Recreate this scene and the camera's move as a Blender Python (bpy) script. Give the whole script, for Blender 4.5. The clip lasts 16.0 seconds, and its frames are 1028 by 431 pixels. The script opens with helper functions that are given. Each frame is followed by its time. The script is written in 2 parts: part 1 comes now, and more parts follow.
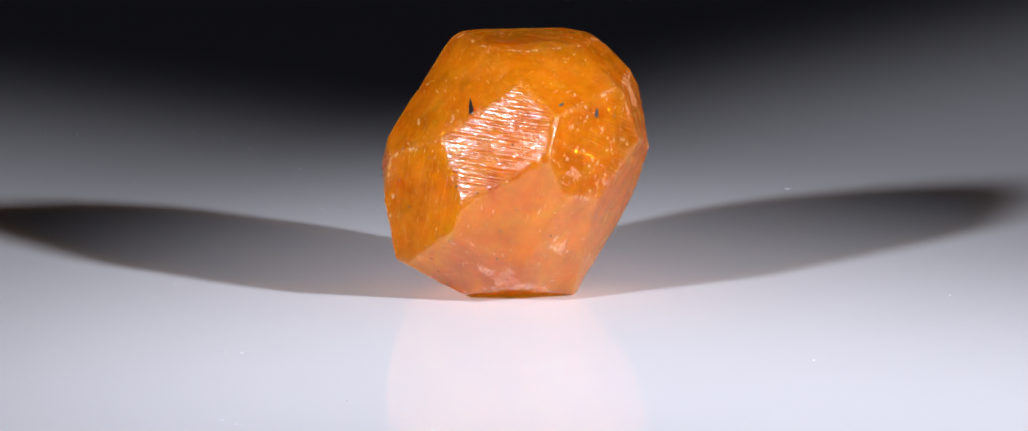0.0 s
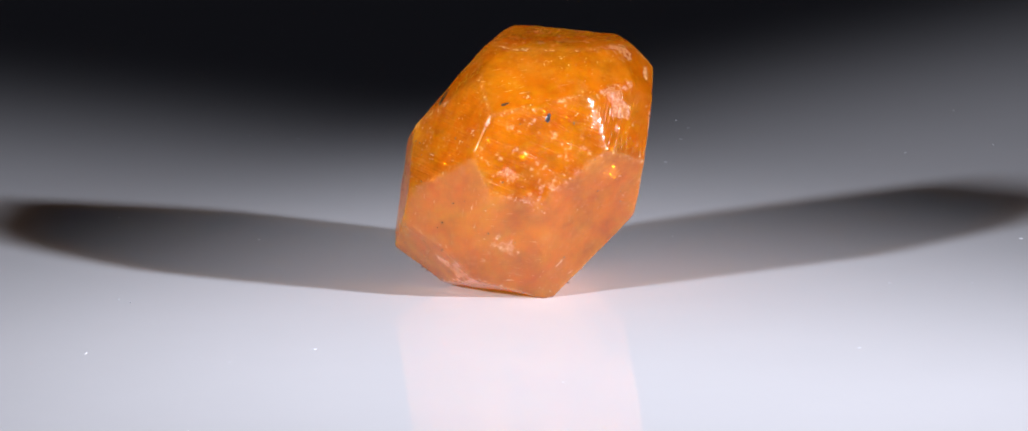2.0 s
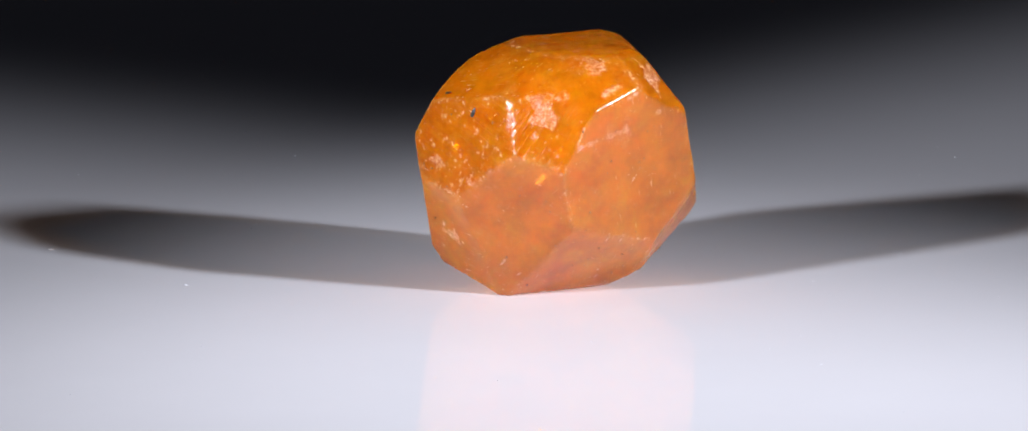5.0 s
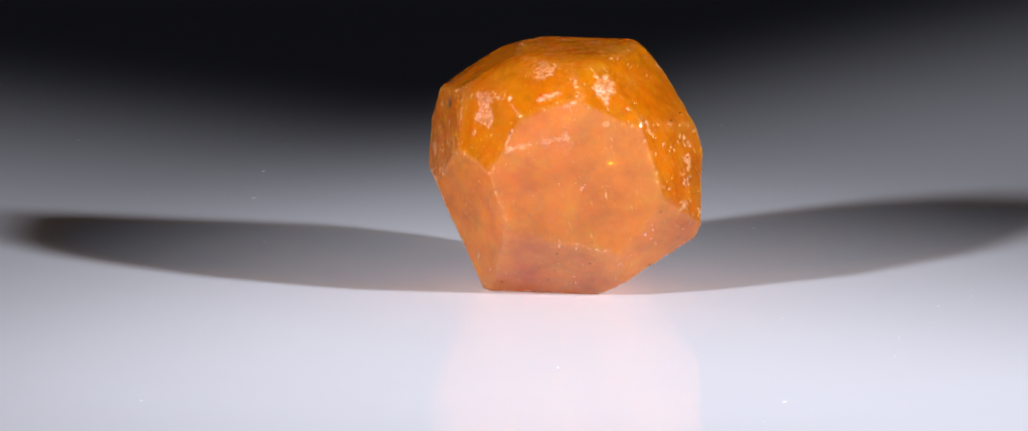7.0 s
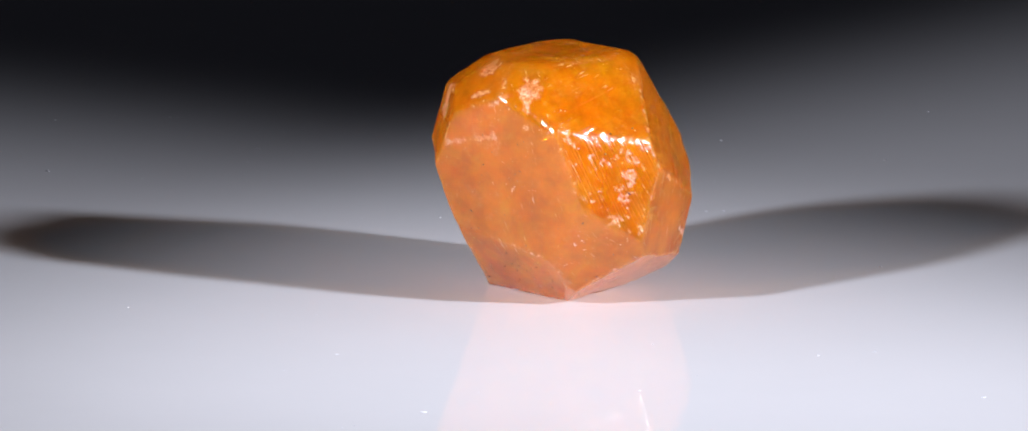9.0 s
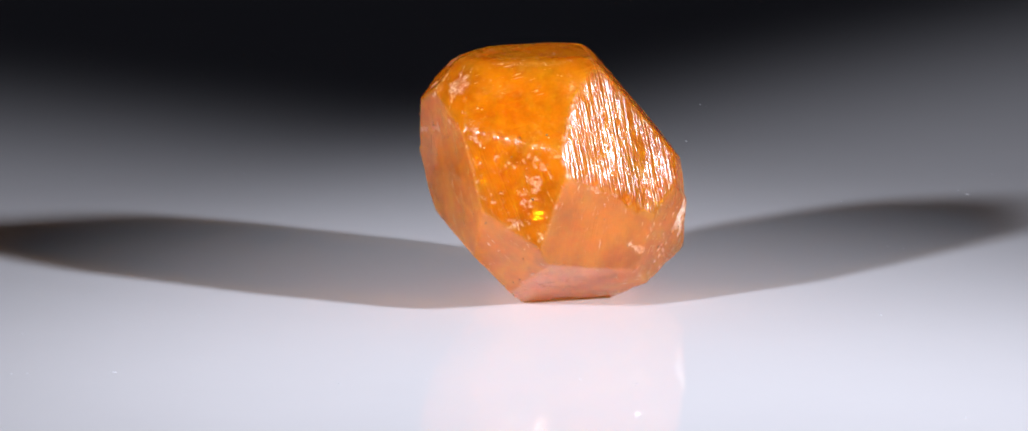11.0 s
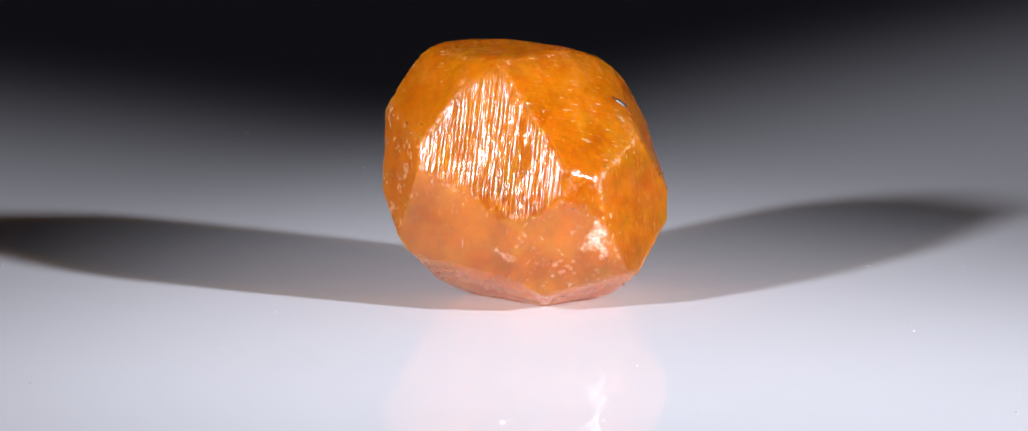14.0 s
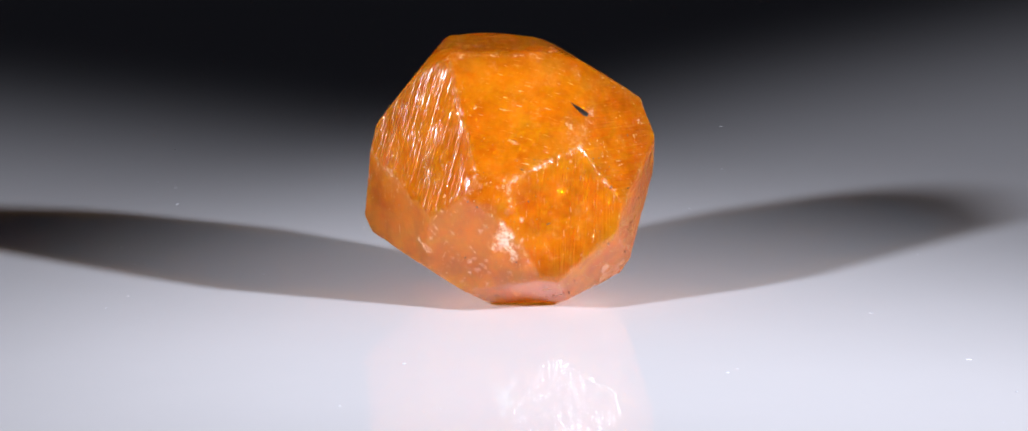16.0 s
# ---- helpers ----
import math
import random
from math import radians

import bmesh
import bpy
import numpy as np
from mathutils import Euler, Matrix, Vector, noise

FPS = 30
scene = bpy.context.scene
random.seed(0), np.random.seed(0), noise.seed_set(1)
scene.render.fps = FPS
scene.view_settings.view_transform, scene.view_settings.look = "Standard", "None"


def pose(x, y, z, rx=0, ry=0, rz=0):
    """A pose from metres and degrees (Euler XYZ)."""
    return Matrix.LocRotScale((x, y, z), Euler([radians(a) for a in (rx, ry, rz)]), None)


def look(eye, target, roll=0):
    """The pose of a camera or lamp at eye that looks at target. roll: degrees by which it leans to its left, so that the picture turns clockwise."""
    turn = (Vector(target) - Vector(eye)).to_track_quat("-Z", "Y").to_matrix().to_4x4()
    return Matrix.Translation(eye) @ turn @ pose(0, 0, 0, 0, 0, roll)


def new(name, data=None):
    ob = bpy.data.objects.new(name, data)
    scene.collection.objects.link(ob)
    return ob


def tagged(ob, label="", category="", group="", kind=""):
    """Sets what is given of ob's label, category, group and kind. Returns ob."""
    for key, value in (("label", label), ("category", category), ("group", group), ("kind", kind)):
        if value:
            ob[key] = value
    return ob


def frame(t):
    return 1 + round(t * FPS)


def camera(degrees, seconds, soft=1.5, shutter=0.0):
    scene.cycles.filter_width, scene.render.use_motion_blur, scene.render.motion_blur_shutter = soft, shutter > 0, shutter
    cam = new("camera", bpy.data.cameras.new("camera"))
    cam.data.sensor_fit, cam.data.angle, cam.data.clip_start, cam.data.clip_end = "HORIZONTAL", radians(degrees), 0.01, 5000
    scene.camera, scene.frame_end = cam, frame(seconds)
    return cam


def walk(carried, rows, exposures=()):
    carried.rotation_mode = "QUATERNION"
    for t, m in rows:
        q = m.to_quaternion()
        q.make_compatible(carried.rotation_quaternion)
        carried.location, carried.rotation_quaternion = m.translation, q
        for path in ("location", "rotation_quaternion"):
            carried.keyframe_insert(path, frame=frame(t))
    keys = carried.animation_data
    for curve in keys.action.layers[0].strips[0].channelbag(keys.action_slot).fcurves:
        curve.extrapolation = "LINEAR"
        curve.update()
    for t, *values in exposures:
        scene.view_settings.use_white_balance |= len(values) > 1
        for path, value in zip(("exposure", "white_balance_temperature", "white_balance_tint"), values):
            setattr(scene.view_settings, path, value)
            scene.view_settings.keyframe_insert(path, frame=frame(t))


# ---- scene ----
MM = 0.001

# ---- camera: stands still, looks down a little on a slowly turning plate ----
ELEV, DIST = radians(11.97), 307.6 * MM
AIM = Vector((0.0, 0.0, 2.80 * MM))
EYE = AIM + DIST * Vector((0.0, -math.cos(ELEV), math.sin(ELEV)))
cam = camera(7.291, 16.0)
walk(cam, [(0.0, look(EYE, AIM)), (16.0, look(EYE, AIM))])

AXIS = Vector((0.829 * MM, 0.0, 0.0))     # the plate turns about this upright line
SPEED = 18.0                              # degrees a second, clockwise from above

# ---- light: a dark room and two small bright spot lamps ----
world = bpy.data.worlds.new("dark_room")
scene.world = world
world.use_nodes = True
world.node_tree.nodes["Background"].inputs["Color"].default_value = (0.72, 0.74, 1.0, 1)
world.node_tree.nodes["Background"].inputs["Strength"].default_value = 0.0132


def spot(name, azimuth, elevation, distance, target, watts, cone, blend, radius):
    """A spot lamp. azimuth: degrees from the camera's side of the plate, to the right."""
    a, el = radians(azimuth), radians(elevation)
    eye = Vector((math.sin(a) * math.cos(el), -math.cos(a) * math.cos(el), math.sin(el))) * distance
    data = bpy.data.lights.new(name, "SPOT")
    data.energy, data.spot_size, data.spot_blend, data.shadow_soft_size = watts, radians(cone), blend, radius
    data.color = (0.858, 0.868, 1.0)
    ob = new(name, data)
    ob.matrix_world = look(eye, target)
    return ob


spot("spot_lamp", 60.2, 24.2, 0.1804, (-16.3 * MM, -33.8 * MM, 0.0), 2.50, 41.0, 1.0, 6.4 * MM)
spot("spot_lamp", -49.0, 25.5, 0.1350, (40.2 * MM, 20.0 * MM, 0.0), 0.97, 29.1, 1.0, 5.8 * MM)


# ---- node helpers ----
def material(name):
    m = bpy.data.materials.new(name)
    m.use_nodes = True
    nt = m.node_tree
    return m, nt, nt.nodes["Principled BSDF"]


def node(nt, kind, **values):
    n = nt.nodes.new(kind)
    for key, value in values.items():
        key = key.replace("_", " ")
        for s in n.inputs:
            if s.name == key:
                s.default_value = value
                break
    return n


def link(nt, a, b):
    nt.links.new(a, b)


def ramp(nt, source, stops):
    r = nt.nodes.new("ShaderNodeValToRGB")
    el = r.color_ramp.elements
    while len(el) < len(stops):
        el.new(0.5)
    for e, (at, c) in zip(el, stops):
        e.position = at
        e.color = (c, c, c, 1) if isinstance(c, (int, float)) else (*c, 1)
    link(nt, source, r.inputs["Fac"])
    return r.outputs["Color"]


def maths(nt, op, a, b=0.0, c=0.0):
    n = nt.nodes.new("ShaderNodeMath")
    n.operation = op
    for i, v in enumerate((a, b, c)):
        if isinstance(v, (int, float)):
            n.inputs[i].default_value = v
        else:
            link(nt, v, n.inputs[i])
    return n.outputs[0]


def scaled(nt, source, x, y, z):
    n = nt.nodes.new("ShaderNodeMapping")
    link(nt, source, n.inputs["Vector"])
    n.inputs["Scale"].default_value = (x, y, z)
    return n.outputs["Vector"]


def mixed(nt, fac, a, b):
    n = nt.nodes.new("ShaderNodeMix")
    n.data_type = "RGBA"
    for v, i in ((fac, 0), (a, 6), (b, 7)):
        if isinstance(v, (int, float)):
            n.inputs[i].default_value = v
        elif isinstance(v, tuple):
            n.inputs[i].default_value = (*v, 1)
        else:
            link(nt, v, n.inputs[i])
    return n.outputs[2]


# ---- materials ----
def crystal_body_colour(nt, obj, strength):
    """Orange in clouds, with inner yellow glows put into the colour, paler wisps and brownish specks."""
    cloud = node(nt, "ShaderNodeTexNoise", Scale=0.42, Detail=6.0, Roughness=0.62, Distortion=0.8)
    link(nt, obj, cloud.inputs["Vector"])
    body = ramp(nt, cloud.outputs["Fac"], ((0.30, (0.99, 0.16, 0.002)), (0.46, (1.0, 0.21, 0.003)), (0.58, (1.0, 0.24, 0.004)), (0.70, (1.0, 0.32, 0.006))))
    wisp = node(nt, "ShaderNodeTexNoise", Scale=1.0, Detail=6.0, Roughness=0.6, Distortion=0.3)
    link(nt, scaled(nt, obj, 1.0, 0.8, 1.3), wisp.inputs["Vector"])
    body = mixed(nt, ramp(nt, wisp.outputs["Fac"], ((0.50, 0.0), (0.66, 0.9 * strength))), body, (0.98, 0.50, 0.08))
    body = mixed(nt, ramp(nt, wisp.outputs["Fac"], ((0.30, 0.8 * strength), (0.45, 0.0))), body, (0.62, 0.13, 0.003))
    speck = node(nt, "ShaderNodeTexNoise", Scale=6.0, Detail=3.0, Roughness=0.6)
    link(nt, obj, speck.inputs["Vector"])
    return mixed(nt, ramp(nt, speck.outputs["Fac"], ((0.25, 0.8 * strength), (0.32, 0.0))), body, (0.30, 0.08, 0.01))


def crystal_material():
    m, nt, bsdf = material("orange_crystal")
    geo = nt.nodes.new("ShaderNodeTexCoord")
    obj = scaled(nt, geo.outputs["Object"], 1000, 1000, 1000)
    uv = geo.outputs["UV"]
    attr = {}
    for key in ("stria", "frost"):
        a = nt.nodes.new("ShaderNodeAttribute")
        a.attribute_name = key
        attr[key] = a.outputs["Fac"]
    fine = node(nt, "ShaderNodeTexNoise", Scale=3.2, Detail=6.0, Roughness=0.65)
    link(nt, obj, fine.inputs["Vector"])
    grain = node(nt, "ShaderNodeTexNoise", Scale=9.0, Detail=4.0, Roughness=0.6)
    link(nt, obj, grain.inputs["Vector"])
    hazy = maths(nt, "MULTIPLY", attr["frost"], ramp(nt, grain.outputs["Fac"], ((0.36, 0.10), (0.60, 0.85))))
    pit = node(nt, "ShaderNodeTexNoise", Scale=4.5, Detail=5.0, Roughness=0.65)
    link(nt, obj, pit.inputs["Vector"])
    flock = node(nt, "ShaderNodeTexNoise", Scale=0.6, Detail=3.0, Roughness=0.6)
    link(nt, obj, flock.inputs["Vector"])
    # clustered pits; bright glint points are put into their pale colour
    glint_pits = maths(nt, "MULTIPLY", ramp(nt, pit.outputs["Fac"], ((0.62, 0.0), (0.67, 0.95))), ramp(nt, flock.outputs["Fac"], ((0.48, 0.0), (0.62, 1.0))))
    hazy = maths(nt, "ADD", hazy, maths(nt, "MULTIPLY", glint_pits, 0.75))
    hazy = maths(nt, "MINIMUM", maths(nt, "ADD", hazy, maths(nt, "MAXIMUM", maths(nt, "SUBTRACT", attr["frost"], 1.0), 0.0)), 1.0)
    torn = node(nt, "ShaderNodeTexNoise", Scale=2.2, Detail=7.0, Roughness=0.75, Distortion=0.6)
    link(nt, scaled(nt, obj, 1.0, 1.0, 2.2), torn.inputs["Vector"])
    hazy = maths(nt, "MULTIPLY", hazy, ramp(nt, torn.outputs["Fac"], ((0.38, 0.25), (0.56, 1.0))))
    # fibres and short pale scratches along the growth lines
    fibre = node(nt, "ShaderNodeTexNoise", Scale=1.0, Detail=5.0, Roughness=0.65)
    link(nt, scaled(nt, uv, 0.6, 2.6, 1), fibre.inputs["Vector"])
    weave = maths(nt, "MINIMUM", maths(nt, "MULTIPLY", attr["stria"], 0.55), 1.0)
    tone = crystal_body_colour(nt, obj, 0.18)
    tone = mixed(nt, maths(nt, "MULTIPLY", ramp(nt, fibre.outputs["Fac"], ((0.30, 0.2), (0.47, 0.0))), weave), tone, (0.50, 0.095, 0.004))
    tone = mixed(nt, maths(nt, "MULTIPLY", ramp(nt, fibre.outputs["Fac"], ((0.54, 0.0), (0.68, 0.2))), weave), tone, (0.98, 0.40, 0.04))
    scratch = node(nt, "ShaderNodeTexNoise", Scale=1.0, Detail=3.0, Roughness=0.55)
    link(nt, scaled(nt, uv, 1.5, 6.5, 1), scratch.inputs["Vector"])
    flock2 = node(nt, "ShaderNodeTexNoise", Scale=0.45, Detail=4.0, Roughness=0.65)
    link(nt, obj, flock2.inputs["Vector"])
    scratches = maths(nt, "MULTIPLY", ramp(nt, scratch.outputs["Fac"], ((0.63, 0.0), (0.72, 0.85))), ramp(nt, flock2.outputs["Fac"], ((0.43, 0.0), (0.60, 1.0))))
    hazy = maths(nt, "MINIMUM", maths(nt, "MULTIPLY_ADD", scratches, 0.7, hazy), 1.0)
    link(nt, mixed(nt, hazy, tone, (0.84, 0.68, 0.52)), bsdf.inputs["Base Color"])
    # growth lines along each face, broken into strokes
    line = node(nt, "ShaderNodeTexNoise", Scale=1.0, Detail=1.2, Roughness=0.5)
    link(nt, scaled(nt, uv, 0.42, 10.5, 1), line.inputs["Vector"])
    line2 = node(nt, "ShaderNodeTexNoise", Scale=1.0, Detail=2.0, Roughness=0.6)
    link(nt, scaled(nt, uv, 1.6, 22.0, 1), line2.inputs["Vector"])
    patch = node(nt, "ShaderNodeTexNoise", Scale=0.7, Detail=3.0, Roughness=0.6)
    link(nt, obj, patch.inputs["Vector"])
    strokes = ramp(nt, line.outputs["Fac"], ((0.30, 0.0), (0.46, 0.5), (0.54, 0.5), (0.70, 1.0)))
    grooves = maths(nt, "MULTIPLY_ADD", line2.outputs["Fac"], 0.06, strokes)
    h = maths(nt, "MULTIPLY", maths(nt, "MULTIPLY", grooves, attr["stria"]), 0.5)
    h = maths(nt, "MULTIPLY", h, ramp(nt, patch.outputs["Fac"], ((0.30, 0.35), (0.65, 1.0))))
    h = maths(nt, "MULTIPLY_ADD", fine.outputs["Fac"], 0.05, h)
    rough_spot = maths(nt, "MULTIPLY", grain.outputs["Fac"], attr["frost"])
    h = maths(nt, "MULTIPLY_ADD", rough_spot, 0.7, h)
    h = maths(nt, "MULTIPLY_ADD", maths(nt, "ADD", glint_pits, scratches), -0.8, h)
    bump = node(nt, "ShaderNodeBump", Strength=1.0, Distance=0.032 * MM)
    link(nt, h, bump.inputs["Height"])
    link(nt, bump.outputs["Normal"], bsdf.inputs["Normal"])
    r = ramp(nt, fine.outputs["Fac"], ((0.35, 0.04), (0.7, 0.10)))
    sheen = maths(nt, "MULTIPLY_ADD", maths(nt, "MINIMUM", attr["stria"], 2.0), 0.05, r)
    sheen = maths(nt, "MULTIPLY_ADD", attr["frost"], 0.40, sheen)
    link(nt, sheen, bsdf.inputs["Roughness"])
    # a clear gem full of haze: half of the light bends on its way in, the rest scatters under the skin
    bsdf.inputs["IOR"].default_value = 1.62
    link(nt, maths(nt, "MULTIPLY_ADD", hazy, -0.85, 0.9), bsdf.inputs["Subsurface Weight"])
    bsdf.inputs["Subsurface Radius"].default_value = (1.0, 0.72, 0.14)
    bsdf.inputs["Subsurface Scale"].default_value = 3.4 * MM
    glass = nt.nodes.new("ShaderNodeBsdfPrincipled")
    glass.inputs["Base Color"].default_value = (1.0, 0.55, 0.035, 1)
    glass.inputs["IOR"].default_value = 1.62
    glass.inputs["Transmission Weight"].default_value = 1.0
    link(nt, maths(nt, "MULTIPLY", r, 0.4), glass.inputs["Roughness"])
    link(nt, bump.outputs["Normal"], glass.inputs["Normal"])
    inner = nt.nodes.new("ShaderNodeMixShader")
    milk = node(nt, "ShaderNodeTexNoise", Scale=0.8, Detail=5.0, Roughness=0.6, Distortion=0.1)
    link(nt, obj, milk.inputs["Vector"])
    murk = ramp(nt, milk.outputs["Fac"], ((0.36, 0.60), (0.50, 0.48), (0.64, 0.37)))
    link(nt, maths(nt, "MULTIPLY", murk, maths(nt, "SUBTRACT", 1.0, hazy)), inner.inputs["Fac"])
    link(nt, bsdf.outputs["BSDF"], inner.inputs[1])
    link(nt, glass.outputs["BSDF"], inner.inputs[2])
    clear = nt.nodes.new("ShaderNodeBsdfTransparent")
    clear.inputs["Color"].default_value = (1.0, 0.66, 0.09, 1)
    mix = nt.nodes.new("ShaderNodeMixShader")
    link(nt, maths(nt, "MULTIPLY_ADD", hazy, -0.33, 0.35), mix.inputs["Fac"])
    link(nt, inner.outputs["Shader"], mix.inputs[1])
    link(nt, clear.outputs["BSDF"], mix.inputs[2])
    # the share that passes straight keeps its polish
    polish = nt.nodes.new("ShaderNodeBsdfGlossy")
    link(nt, sheen, polish.inputs["Roughness"])
    link(nt, bump.outputs["Normal"], polish.inputs["Normal"])
    grazing = node(nt, "ShaderNodeFresnel", IOR=1.62)
    link(nt, bump.outputs["Normal"], grazing.inputs["Normal"])
    link(nt, maths(nt, "MULTIPLY", maths(nt, "MINIMUM", grazing.outputs["Fac"], 0.5), 0.42), polish.inputs["Color"])
    both = nt.nodes.new("ShaderNodeAddShader")
    link(nt, mix.outputs["Shader"], both.inputs[0])
    link(nt, polish.outputs["BSDF"], both.inputs[1])
    link(nt, both.outputs["Shader"], nt.nodes["Material Output"].inputs["Surface"])
    return m


# opaque lump added inside, in place of light scattered within the gem
def core_material():
    m, nt, bsdf = material("pale_glow_core")
    geo = nt.nodes.new("ShaderNodeTexCoord")
    obj = scaled(nt, geo.outputs["Object"], 900, 900, 900)
    cloud = node(nt, "ShaderNodeTexNoise", Scale=1.1, Detail=7.0, Roughness=0.75, Distortion=1.4)
    link(nt, obj, cloud.inputs["Vector"])
    # yellow inner glow and brown clouds are put into the colour
    body = ramp(nt, cloud.outputs["Fac"], ((0.34, (0.30, 0.13, 0.03)), (0.45, (1.0, 0.72, 0.15)), (0.56, (1.0, 0.86, 0.28)), (0.68, (1.0, 0.97, 0.60))))
    link(nt, body, bsdf.inputs["Base Color"])
    n = node(nt, "ShaderNodeTexNoise", Scale=1.6, Detail=6.0, Roughness=0.7)
    link(nt, obj, n.inputs["Vector"])
    b = node(nt, "ShaderNodeBump", Strength=1.0, Distance=0.7 * MM)
    link(nt, n.outputs["Fac"], b.inputs["Height"])
    link(nt, b.outputs["Normal"], bsdf.inputs["Normal"])
    bsdf.inputs["Roughness"].default_value = 0.25
    bsdf.inputs["IOR"].default_value = 1.6
    return m


def plain_material(name, dark, light, roughness, scale, bump=0.0, ior=1.5):
    """Two close shades in a fine mottle, with a little relief."""
    m, nt, bsdf = material(name)
    geo = nt.nodes.new("ShaderNodeTexCoord")
    n = node(nt, "ShaderNodeTexNoise", Scale=scale, Detail=6.0, Roughness=0.65)
    link(nt, geo.outputs["Object"], n.inputs["Vector"])
    link(nt, ramp(nt, n.outputs["Fac"], ((0.3, dark), (0.7, light))), bsdf.inputs["Base Color"])
    link(nt, ramp(nt, n.outputs["Fac"], ((0.3, roughness * 0.8), (0.7, roughness * 1.2))), bsdf.inputs["Roughness"])
    bsdf.inputs["IOR"].default_value = ior
    if bump:
        b = node(nt, "ShaderNodeBump", Strength=0.5, Distance=bump)
        link(nt, n.outputs["Fac"], b.inputs["Height"])
        link(nt, b.outputs["Normal"], bsdf.inputs["Normal"])
    return m


CRYSTAL = crystal_material()
CORE = core_material()
# pale yellow of the flakes stands for sparkles inside the gem
GLINT_FLAKE = plain_material("glint_flake", (0.95, 0.55, 0.12), (0.98, 0.78, 0.40), 0.22, 2500, 0.05 * MM, 1.9)
# yellow metal, in place of light thrown about inside the gem
GLINT_SHEET = plain_material("glint_sheet", (0.95, 0.62, 0.10), (1.0, 0.88, 0.45), 0.16, 1500, 0.05 * MM)
GLINT_SHEET.node_tree.nodes["Principled BSDF"].inputs["Metallic"].default_value = 0.85
WHITE_GLOSS = plain_material("white_gloss_acrylic", (0.80, 0.80, 0.80), (0.83, 0.83, 0.83), 0.02, 60, 0, 1.20)
BLACK_CLOTH = plain_material("black_cloth", (0.008, 0.008, 0.009), (0.014, 0.014, 0.016), 0.9, 900)
DARK_WALL = plain_material("dark_wall", (0.012, 0.012, 0.013), (0.02, 0.02, 0.021), 0.9, 8)
BLACK_MINERAL = plain_material("black_mineral", (0.006, 0.005, 0.005), (0.03, 0.025, 0.02), 0.3, 3000, 0.02 * MM, 1.8)
SPECK = plain_material("brown_speck", (0.06, 0.02, 0.006), (0.16, 0.05, 0.012), 0.6, 3000)
DUST = plain_material("dust", (0.55, 0.56, 0.60), (0.85, 0.85, 0.86), 0.4, 2000)


# ---- building helpers ----
def mesh_object(name, bm, mat, parent=None, label="", smooth=False):
    data = bpy.data.meshes.new(name)
    bm.to_mesh(data)
    bm.free()
    data.materials.append(mat)
    if smooth:
        data.polygons.foreach_set("use_smooth", [True] * len(data.polygons))
    ob = new(name, data)
    ob.parent = parent
    return tagged(ob, label) if label else ob


def part(name, bm, mat, parent, label="", smooth=False):
    return mesh_object(name, bm, mat, parent, label, smooth)


# ---- the room, closed and dark ----
def room():
    def slab(name, lo, hi, mat, label):
        bm = bmesh.new()
        bmesh.ops.create_cube(bm, size=1.0)
        for v in bm.verts:
            v.co = [l + (c + 0.5) * (h - l) for c, l, h in zip(v.co, lo, hi)]
        return tagged(mesh_object(name, bm, mat), label, name.split("_")[0], kind="structure")
    low, top = -0.06, 1.2
    slab("table_surface", (-0.8, -0.8, low - 0.02), (0.8, 0.8, low), BLACK_CLOTH, "black cloth spread under the turning plate")
    slab("wall_north", (-0.83, 0.8, low - 0.02), (0.83, 0.83, top), DARK_WALL, "plain black backdrop in the dark")


room()


# ---- the turning plate ----
def turned(profile, steps):
    """A lathe: rings of (radius, height), turned about z."""
    bm = bmesh.new()
    rings = []
    for r, z in profile:
        if r == 0:
            rings.append([bm.verts.new((0, 0, z))] * steps)
        else:
            rings.append([bm.verts.new((r * math.cos(2 * math.pi * k / steps), r * math.sin(2 * math.pi * k / steps), z)) for k in range(steps)])
    for a, b in zip(rings, rings[1:]):
        for k in range(steps):
            j = (k + 1) % steps
            corners = []
            for v in (a[k], a[j], b[j], b[k]):
                if v not in corners:
                    corners.append(v)
            bm.faces.new(corners)
    bmesh.ops.recalc_face_normals(bm, faces=bm.faces)
    return bm


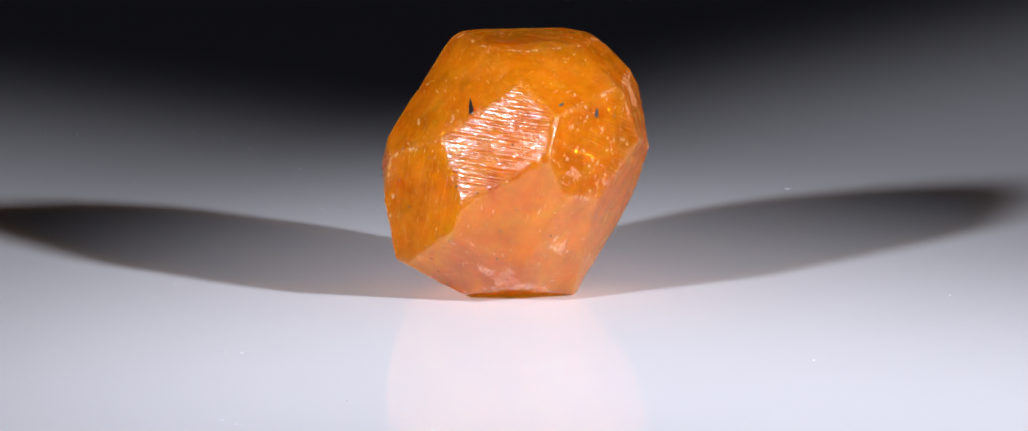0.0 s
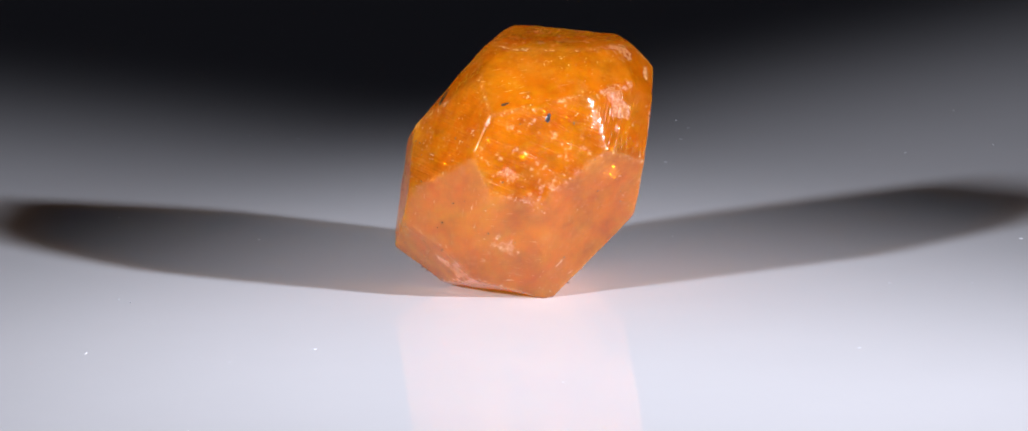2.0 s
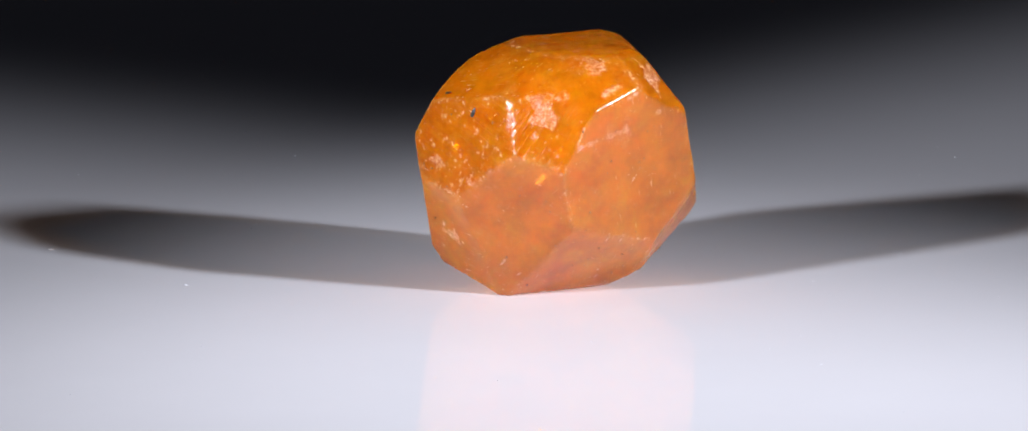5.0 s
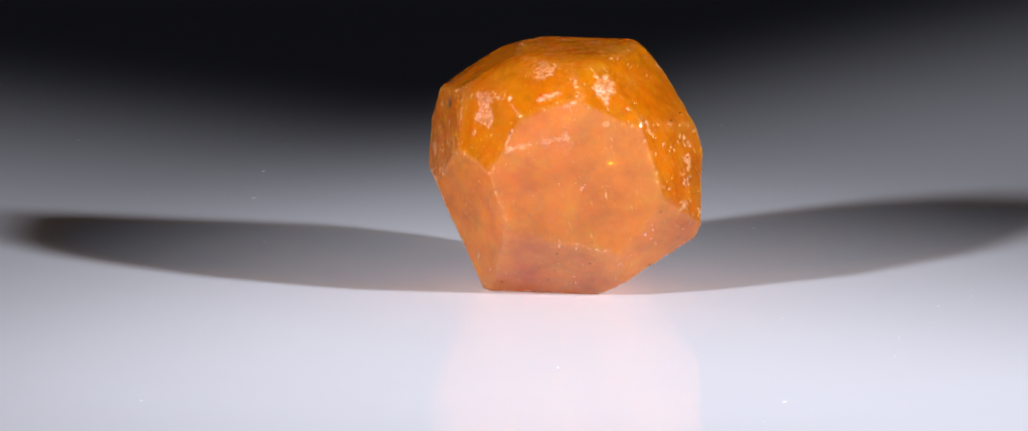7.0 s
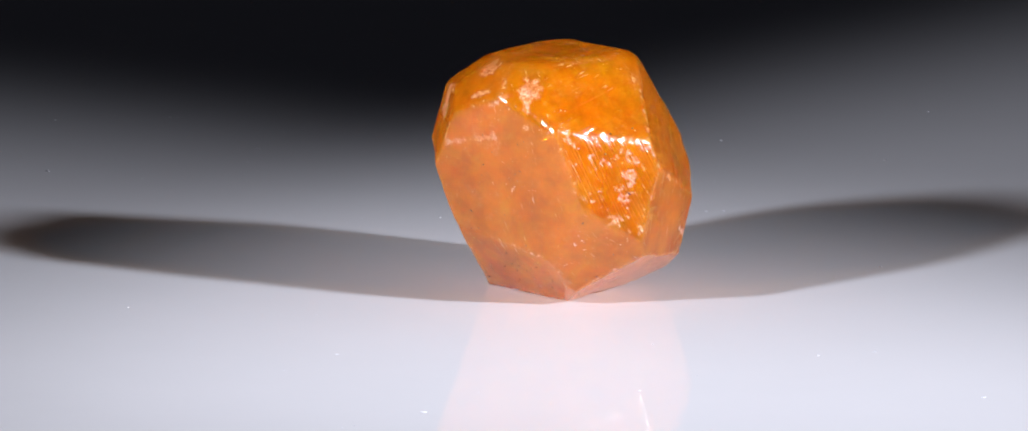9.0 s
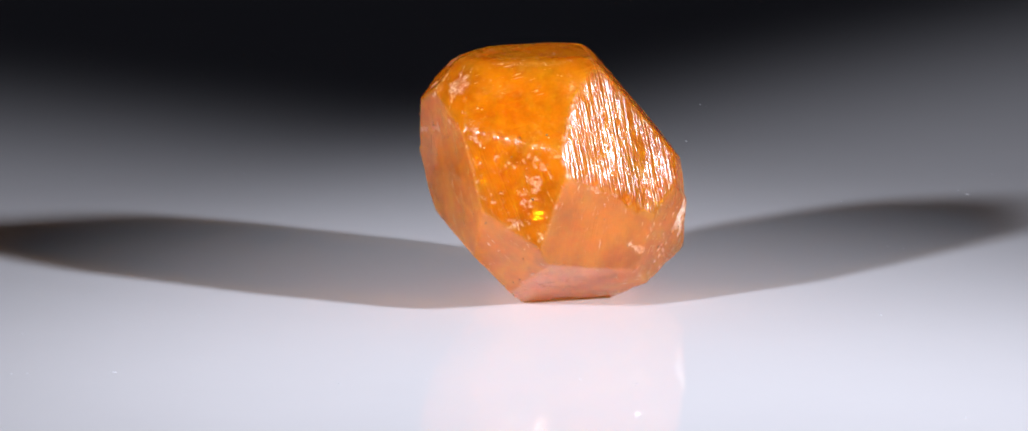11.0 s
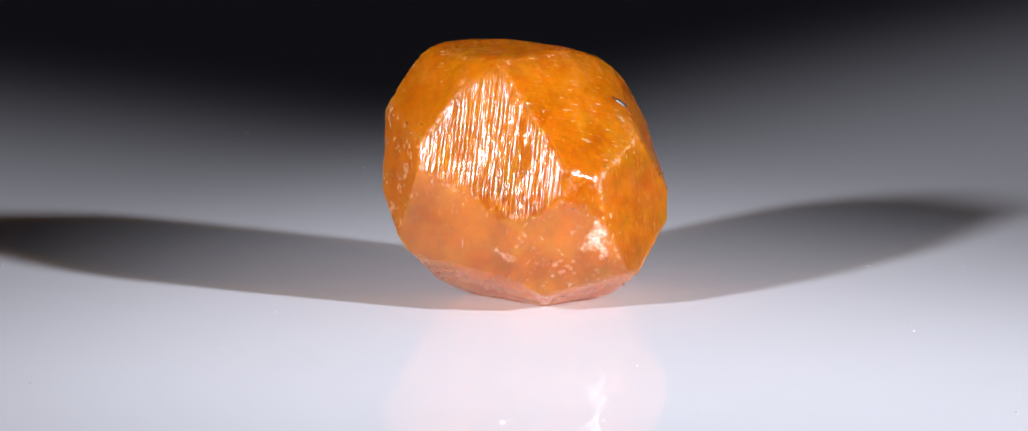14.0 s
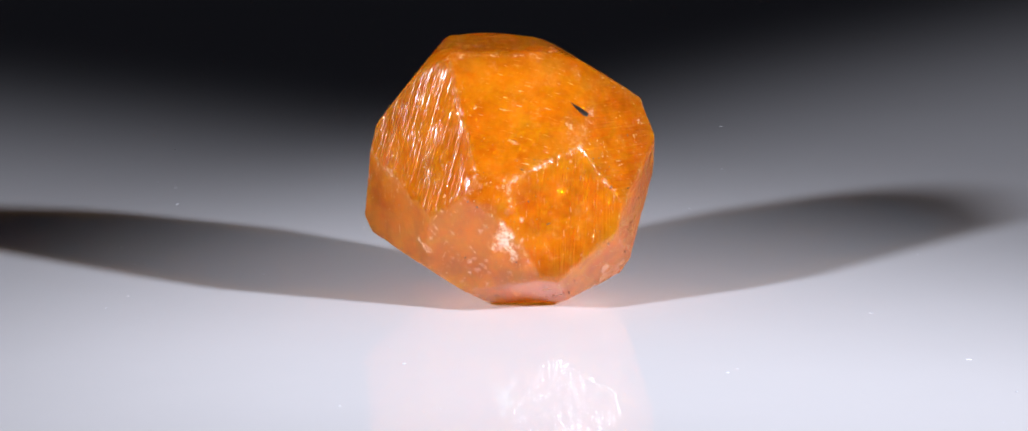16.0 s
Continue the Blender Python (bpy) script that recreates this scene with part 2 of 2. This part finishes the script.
def turntable():
    thing = new("turntable")
    tagged(thing, "glossy white acrylic turntable plate, turning slowly under the crystal", "turntable")
    r, h = 95 * MM, 5 * MM
    part("plate", turned([(0, 0), (r - 0.6 * MM, 0), (r - 0.2 * MM, -0.15 * MM), (r, -0.6 * MM), (r, -h + 0.6 * MM), (r - 0.6 * MM, -h), (0, -h)], 192), WHITE_GLOSS, thing, "glossy white acrylic plate with faint dust")
    part("base", turned([(0, -h), (60 * MM, -h), (64 * MM, -h - 4 * MM), (66 * MM, -0.058), (65 * MM, -0.06), (0, -0.06)], 96), BLACK_CLOTH, thing, "dark drum under the plate")
    rnd = random.Random(11)
    bm = bmesh.new()
    for _ in range(100):
        d, a = 40 * MM * math.sqrt(rnd.random()), rnd.uniform(0, 2 * math.pi)
        if d < 7 * MM:
            continue
        s = rnd.choice((0.018, 0.025, 0.03, 0.045)) * MM
        m = Matrix.LocRotScale((d * math.cos(a), d * math.sin(a), s * 0.25), Euler((0, 0, rnd.uniform(0, 6.3))), (s * rnd.uniform(1, 3.5), s, s * 0.5))
        made = bmesh.ops.create_icosphere(bm, subdivisions=1, radius=1.0, matrix=m)
        for v in made["verts"]:
            v.co += Vector((rnd.uniform(-1, 1), rnd.uniform(-1, 1), 0)) * s * 0.3
    tagged(part("dust", bm, DUST, thing, "tiny pale dust specks"), kind="stuff")
    return thing


# ---- the crystal ----
# faces of the crystal: compass angle and slope of the outward normal in degrees, distance from the middle in mm
CENTRE = Vector((-0.889, 0.732, 4.443))
FACES = (
    (318.5, 7.7, 4.75), (350.3, 15.0, 5.17), (152.4, 19.2, 4.34), (93.9, 9.9, 5.16), (218.7, 8.7, 4.60), (249.2, 26.0, 4.75),
    (38.0, -9.3, 4.12), (271.9, 67.0, 5.32), (305.2, 56.2, 5.17), (203.9, 39.4, 4.26), (55.1, 23.7, 5.77), (17.4, 38.9, 5.85),
    (128.7, 39.2, 5.41), (228.4, 43.1, 4.62), (49.9, 42.0, 6.10), (173.6, 67.4, 5.52), (344.0, 48.1, 5.58), (100.4, 38.3, 5.25),
    (270.4, -8.2, 5.08), (310.4, -23.9, 4.67), (338.8, -19.8, 4.23), (26.5, -43.8, 4.10), (69.6, -30.9, 4.79), (139.7, -7.2, 4.65),
    (174.0, -14.7, 4.78), (196.3, -60.0, 5.01), (252.2, -36.1, 5.24), (188.7, 8.2, 4.88), (8.0, 88.8, 5.06), (58.4, -90.0, 4.44),
    (274.7, -65.9, 4.99), (123.4, -58.3, 4.50),
)
# growth lines: face, direction in the face from the level (degrees), depth
LINES = {0: (-24, 1.1), 1: (58, 1.0), 2: (87, 2.0), 3: (-66, 1.3), 4: (86, 1.6), 5: (-4, 1.7), 6: (-70, 0.3), 9: (-18, 0.8), 12: (14, 0.7), 13: (-30, 0.5),
         17: (20, 0.7), 18: (70, 0.5), 23: (80, 0.5), 24: (60, 0.5), 27: (84, 0.9), 28: (15, 1.0)}
# faces of the worn crown
CROWN = (28, 15)
# faces with a pitted skin: face, strength
PITTED = {28: 0.35, 15: 0.5, 3: 0.8, 24: 0.7, 0: 0.6, 27: 0.4}
# frosted scars: place in mm, size in mm, strength, raggedness
SCARS = ((1.08, -3.29, 2.43, 0.40, 0.9, 1.0), (1.7, 4.46, 8.55, 0.60, 0.9, 0.8), (2.54, 2.19, 9.16, 0.48, 0.6, 1.0), (3.61, 0.31, 7.5, 0.62, 0.7, 1.1),
         (-5.58, -0.61, 3.0, 0.66, 1.6, 0.6), (3.08, 2.94, 6.63, 0.65, 0.25, 1.1), (1.43, -3.75, 5.24, 0.26, 0.6, 1.0), (-0.9, -3.3, 0.9, 0.75, 0.6, 1.2))


# pale scratches, cracks and one glint put into the colour: from, to, width in mm, strength
STREAKS = ((4.09, 1.59, 6.21, 2.8, 3.38, 6.74, 0.15, 0.7), (3.95, 1.74, 7.24, 2.74, 3.81, 8.08, 0.06, 1.0), (-2.07, -3.46, 1.53, -1.38, -3.07, 0.75, 0.20, 0.9),
           (-4.72, 3.11, 2.6, -5.09, 2.53, 2.3, 0.12, 0.9), (-4.45, -0.4, 6.55, -4.45, -0.95, 6.47, 0.07, 0.9), (3.2, 2.82, 6.58, 2.6, 3.3, 6.9, 0.12, 0.9),
           (4.02, 1.8, 6.95, 4.15, 1.55, 6.3, 0.06, 1.0), (3.3, 2.55, 8.15, 2.85, 3.2, 8.4, 0.10, 0.9), (1.1, 5.1, 7.6, 1.9, 4.6, 7.2, 0.10, 0.8))


def ripples(p, size, count, seed):
    """A smooth random field of about unit height over points in mm, with bumps of about that size."""
    rng = np.random.default_rng(seed)
    k = rng.normal(size=(count, 3))
    k *= (2 * np.pi / size * rng.uniform(0.5, 1.5, count) / np.linalg.norm(k, axis=1))[:, None]
    return np.sin(p @ k.T + rng.uniform(0, 6.28, count)).sum(1) * (2.0 / count) ** 0.5


def crystal_body():
    """Uneven planes cut the lump; where two of them meet the edge is worn and nibbled."""
    ball = bmesh.new()
    bmesh.ops.create_icosphere(ball, subdivisions=7, radius=1.0)
    data = bpy.data.meshes.new("body")
    ball.to_mesh(data)
    ball.free()
    ways = np.empty(len(data.vertices) * 3)
    data.vertices.foreach_get("co", ways)
    ways = ways.reshape(-1, 3)
    ways /= np.linalg.norm(ways, axis=1)[:, None]
    az, el, dist = np.array(FACES).T
    az, el = np.radians(az), np.radians(el)
    normals = np.c_[np.cos(el) * np.cos(az), np.cos(el) * np.sin(az), np.sin(el)]
    slope = ways @ normals.T
    reach = np.where(slope > 0.05, dist / np.maximum(slope, 0.05), 1e3)
    rough = ways * reach.min(1)[:, None]
    for k in range(len(FACES)):
        near = reach[:, k] < reach.min(1) + 1.0
        if el[k] > -1.5:
            q = rough[near]
            wave = (0.010 if el[k] < 1.0 else 0.005) * ripples(q, 3.4, 9, 100 + k) + 0.002 * ripples(q, 1.1, 14, 200 + k)
            reach[near, k] += wave / np.maximum(slope[near, k], 0.3)
    order = np.sort(reach, 1)
    first, second = order[:, 0], order[:, 1]
    rough = ways * first[:, None]
    width = 0.05 * (1 + 0.6 * ripples(rough, 1.6, 16, 5))
    # the crown is worn rounder than the rest
    top, rest = reach[:, list(CROWN)].min(1), np.delete(reach, CROWN, 1).min(1)
    worn = 0.12 * np.exp(-np.abs(top - rest) / 0.26)
    soft = np.exp(-np.maximum(second - first, 0) / np.maximum(width, 0.02))
    nibble = np.clip(ripples(rough, 0.55, 40, 6) * 0.6 + ripples(rough, 0.22, 40, 8) * 0.5 - 0.25, 0, 1)
    edge = np.exp(-np.maximum(second - first, 0) / 0.06)
    base = first - worn - width * 0.45 * soft - 0.07 * edge * nibble + 0.0006 * ripples(rough, 0.35, 40, 9)
    place = np.array(CENTRE) + ways * base[:, None]
    # frosted scars are shallow rough hollows
    frost = np.clip(edge * (0.25 + 0.9 * nibble) * np.clip(0.5 + ripples(rough, 3.0, 12, 31), 0, 1), 0, 0.95)
    owned = reach.argmin(1)
    grit = np.clip(ripples(place, 0.30, 40, 41) * 0.8 + ripples(place, 0.9, 20, 42) * 0.6 - 0.9, 0, 1)
    pitted = grit * np.array([PITTED.get(k, 0.12) for k in range(len(FACES))])[owned]
    frost = np.maximum(frost, pitted)
    base = base - 0.03 * pitted
    ragged = 0.30 * ripples(place, 1.0, 24, 20) + 0.28 * ripples(place, 0.35, 40, 21)
    for x, y, z, size, strength, torn in SCARS:
        d = np.linalg.norm(place - np.array((x, y, z)), axis=1) / size + torn * ragged
        f = strength * np.clip((1.0 - d) * 3.0, 0, 1)
        frost = np.maximum(frost, f)
        base = base - 0.03 * f * (1 + 0.4 * ripples(place, 0.3, 40, 22))
    for *ends, size, strength in STREAKS:
        a, b = np.array(ends[:3]), np.array(ends[3:])
        along = np.clip((place - a) @ (b - a) / ((b - a) @ (b - a)), 0, 1)
        d = np.linalg.norm(place - a - along[:, None] * (b - a), axis=1) / size + 0.8 * ragged
        f = strength * np.clip((1.0 - d) * 2.0, 0, 1)
        frost = np.maximum(frost, f)
        base = base - 0.02 * f
    place = np.array(CENTRE) + ways * base[:, None]
    place[:, 2] = np.maximum(place[:, 2], 0.0)
    data.vertices.foreach_set("co", (place * MM).ravel())
    data.attributes.new("frost", "FLOAT", "POINT").data.foreach_set("value", frost)
    # each polygon belongs to one face and takes its coordinates along that face's growth lines
    loops = np.empty(len(data.loops), dtype=np.int32)
    data.loops.foreach_get("vertex_index", loops)
    tris = loops.reshape(-1, 3)
    owner = reach[tris].sum(1).argmin(1)
    level = np.c_[-normals[:, 1], normals[:, 0], np.zeros(len(normals))]
    level /= np.maximum(np.linalg.norm(level, axis=1), 1e-6)[:, None]
    rise = np.cross(normals, level)
    turns = np.radians([LINES.get(k, (k * 47 % 180, 0.0))[0] for k in range(len(FACES))])[:, None]
    depth = np.array([LINES.get(k, (0, 0.30))[1] for k in range(len(FACES))])
    along, across = np.cos(turns) * level + np.sin(turns) * rise, np.cos(turns) * rise - np.sin(turns) * level
    corners = place[tris]
    u = np.einsum("tcx,tx->tc", corners, along[owner]) + 7.0 * owner[:, None]
    v = np.einsum("tcx,tx->tc", corners, across[owner]) + 3.0 * owner[:, None]
    data.uv_layers.new(name="along").data.foreach_set("uv", np.stack([u, v], -1).ravel())
    data.attributes.new("stria", "FLOAT", "FACE").data.foreach_set("value", depth[owner])
    data.polygons.foreach_set("use_smooth", [True] * len(data.polygons))
    data.update()
    return data


def depth_at(way):
    """How far the cut faces lie from the middle, in mm, in that direction."""
    far = 99.0
    for az, el, d in FACES:
        a, e = radians(az), radians(el)
        s = way.x * math.cos(e) * math.cos(a) + way.y * math.cos(e) * math.sin(a) + way.z * math.sin(e)
        if s > 0.05:
            far = min(far, d / s)
    return far


# added lump under the faces that returns light for the gem's inner glow
def core():
    bm = bmesh.new()
    bmesh.ops.create_icosphere(bm, subdivisions=6, radius=1.0)
    for v in bm.verts:
        way = v.co.normalized()
        inset = 1.35 + 0.9 * noise.noise(way * 2.2) + 0.8 * noise.noise(way * 6.0) + 0.5 * abs(noise.noise(way * 13.0))
        inset *= 1.0 - 0.62 * max(0.0, way.z)
        v.co = (CENTRE + way * (depth_at(way) - max(0.35 + 0.4 * max(0.0, way.z), inset))) * MM
    return bm


def random_way(rnd):
    z, a = rnd.uniform(-0.95, 0.78), rnd.uniform(0, 2 * math.pi)
    r = math.sqrt(1 - z * z)
    return Vector((r * math.cos(a), r * math.sin(a), z))


def sunk(bm, least):
    """Presses the points of inner pieces to at least that depth under the skin, in mm, and scales to metres."""
    for v in bm.verts:
        way = (v.co - CENTRE).normalized()
        v.co = (CENTRE + way * min((v.co - CENTRE).length, depth_at(way) - least * (1.0 + 7.0 * max(0.0, way.z) ** 3))) * MM
    return bm


def fractures():
    """Thin curved flakes just under the skin; their pale yellow colour stands for small glints."""
    rnd = random.Random(5)
    bm = bmesh.new()
    for _ in range(450):
        way = random_way(rnd)
        at = CENTRE + way * (depth_at(way) - rnd.uniform(0.03, 0.45))
        lean = (way + 0.6 * random_way(rnd)).normalized()
        m = Matrix.Translation(at) @ lean.to_track_quat("Z", "Y").to_matrix().to_4x4() @ pose(0, 0, 0, 0, 0, rnd.uniform(0, 360))
        size = rnd.choice((0.03, 0.04, 0.05, 0.07, 0.1))
        long = rnd.uniform(1.0, 2.2)
        ring = []
        for k in range(9):
            a, r = 2 * math.pi * k / 9, size * rnd.uniform(0.5, 1.1)
            ring.append(Vector((r * math.cos(a) * long, r * math.sin(a), 0.25 * size * math.cos(a) ** 2)))
        top = [bm.verts.new(m @ q) for q in ring]
        low = [bm.verts.new(m @ (q * 0.9 - Vector((0, 0, 0.02)))) for q in ring]
        bm.faces.new(top)
        bm.faces.new(low[::-1])
        for k in range(9):
            bm.faces.new((top[k - 1], low[k - 1], low[k], top[k]))
    return sunk(bm, 0.07)


def veils():
    """Larger bent sheets deeper inside, added to imitate yellow glints of light reflected within."""
    rnd = random.Random(21)
    bm = bmesh.new()
    for _ in range(130):
        way = random_way(rnd)
        at = CENTRE + way * (depth_at(way) - rnd.uniform(0.2, 0.9))
        lean = (way + 0.5 * random_way(rnd)).normalized()
        m = Matrix.Translation(at) @ lean.to_track_quat("Z", "Y").to_matrix().to_4x4() @ pose(0, 0, 0, 0, 0, rnd.uniform(0, 360))
        size, long, bend = rnd.uniform(0.07, 0.26), rnd.uniform(1.0, 1.9), rnd.uniform(-0.4, 0.4)
        rings = []
        for r in (0.35, 0.7, 1.0):
            ring = []
            for k in range(12):
                a, q = 2 * math.pi * k / 12, size * r * (rnd.uniform(0.7, 1.15) if r == 1.0 else 1.0)
                x, y = q * math.cos(a) * long, q * math.sin(a)
                ring.append(bm.verts.new(m @ Vector((x, y, bend * x * x / size + 0.05 * rnd.uniform(-1, 1) * size))))
            rings.append(ring)
        bm.faces.new(rings[0])
        for a, b in zip(rings, rings[1:]):
            for k in range(12):
                bm.faces.new((a[k - 1], b[k - 1], b[k], a[k]))
    return sunk(bm, 0.07)


def specks():
    rnd = random.Random(8)
    bm = bmesh.new()
    for _ in range(260):
        way = random_way(rnd)
        if way.z > 0.5:
            continue
        at = CENTRE + way * (depth_at(way) - rnd.uniform(0.005, 0.025))
        s = rnd.choice((0.015, 0.02, 0.025, 0.03, 0.045))
        m = Matrix.Translation(at) @ random_way(rnd).to_track_quat("X", "Z").to_matrix().to_4x4() @ Matrix.Diagonal((s * rnd.uniform(1, 2.5), s, s * 0.7, 1))
        bmesh.ops.create_icosphere(bm, subdivisions=1, radius=1.0, matrix=m)
    for v in bm.verts:
        v.co *= MM
    return bm


def sliver(length, width, depth, seed):
    """A small rough dark grain."""
    rnd = random.Random(seed)
    bm = bmesh.new()
    bmesh.ops.create_icosphere(bm, subdivisions=2, radius=1.0)
    for v in bm.verts:
        v.co = Vector((v.co.x * length, v.co.y * width * (1 - 0.5 * v.co.x), v.co.z * depth)) * rnd.uniform(0.75, 1.2) * MM
    return bm


def crystal():
    thing = new("crystal")
    tagged(thing, "rough translucent orange gem crystal with striated faces standing on the plate", "crystal")
    data = crystal_body()
    data.materials.append(CRYSTAL)
    body = tagged(new("body", data), "translucent orange faceted body with striated faces")
    body.parent = thing
    part("core", core(), CORE, thing, "opaque pale core added inside to imitate the cloudy interior's glow", True)
    tagged(part("fractures", fractures(), GLINT_FLAKE, thing, "small internal fracture flakes, coloured pale yellow to imitate glints"), kind="stuff")
    tagged(part("veils", veils(), GLINT_SHEET, thing, "yellow metallic sheets added inside the crystal to imitate its glints"), kind="stuff")
    tagged(part("specks", specks(), SPECK, thing, "tiny brown specks near the surface"), kind="stuff")
    for x, y, z, length, width, az, el, roll, seed in (
            (-2.45, -2.55, 7.50, 0.42, 0.11, 222, 42, 130, 1), (2.27, -2.36, 7.25, 0.20, 0.09, 318, 8, 70, 2), (1.55, -3.0, 7.15, 0.13, 0.09, 318, 8, 10, 3),
            (0.95, -3.3, 7.75, 0.16, 0.05, 300, 50, 20, 4), (0.75, -3.35, 7.6, 0.10, 0.04, 300, 50, 50, 5)):
        a, e = radians(az), radians(el)
        n = Vector((math.cos(e) * math.cos(a), math.cos(e) * math.sin(a), math.sin(e)))
        ob = part("inclusion", sliver(length, width, 0.032, seed), BLACK_MINERAL, thing, "small black mineral grain in the surface")
        ob.matrix_basis = Matrix.Translation((Vector((x, y, z)) + 0.02 * n) * MM) @ n.to_track_quat("Z", "Y").to_matrix().to_4x4() @ pose(0, 0, 0, 0, 0, roll)
    return thing


TABLE = turntable()
GEM = crystal()


def motions():
    turn = [(0.5 * k, pose(AXIS.x, AXIS.y, AXIS.z, 0, 0, -SPEED * 0.5 * k)) for k in range(33)]
    walk(TABLE, turn)
    walk(GEM, turn)


motions()
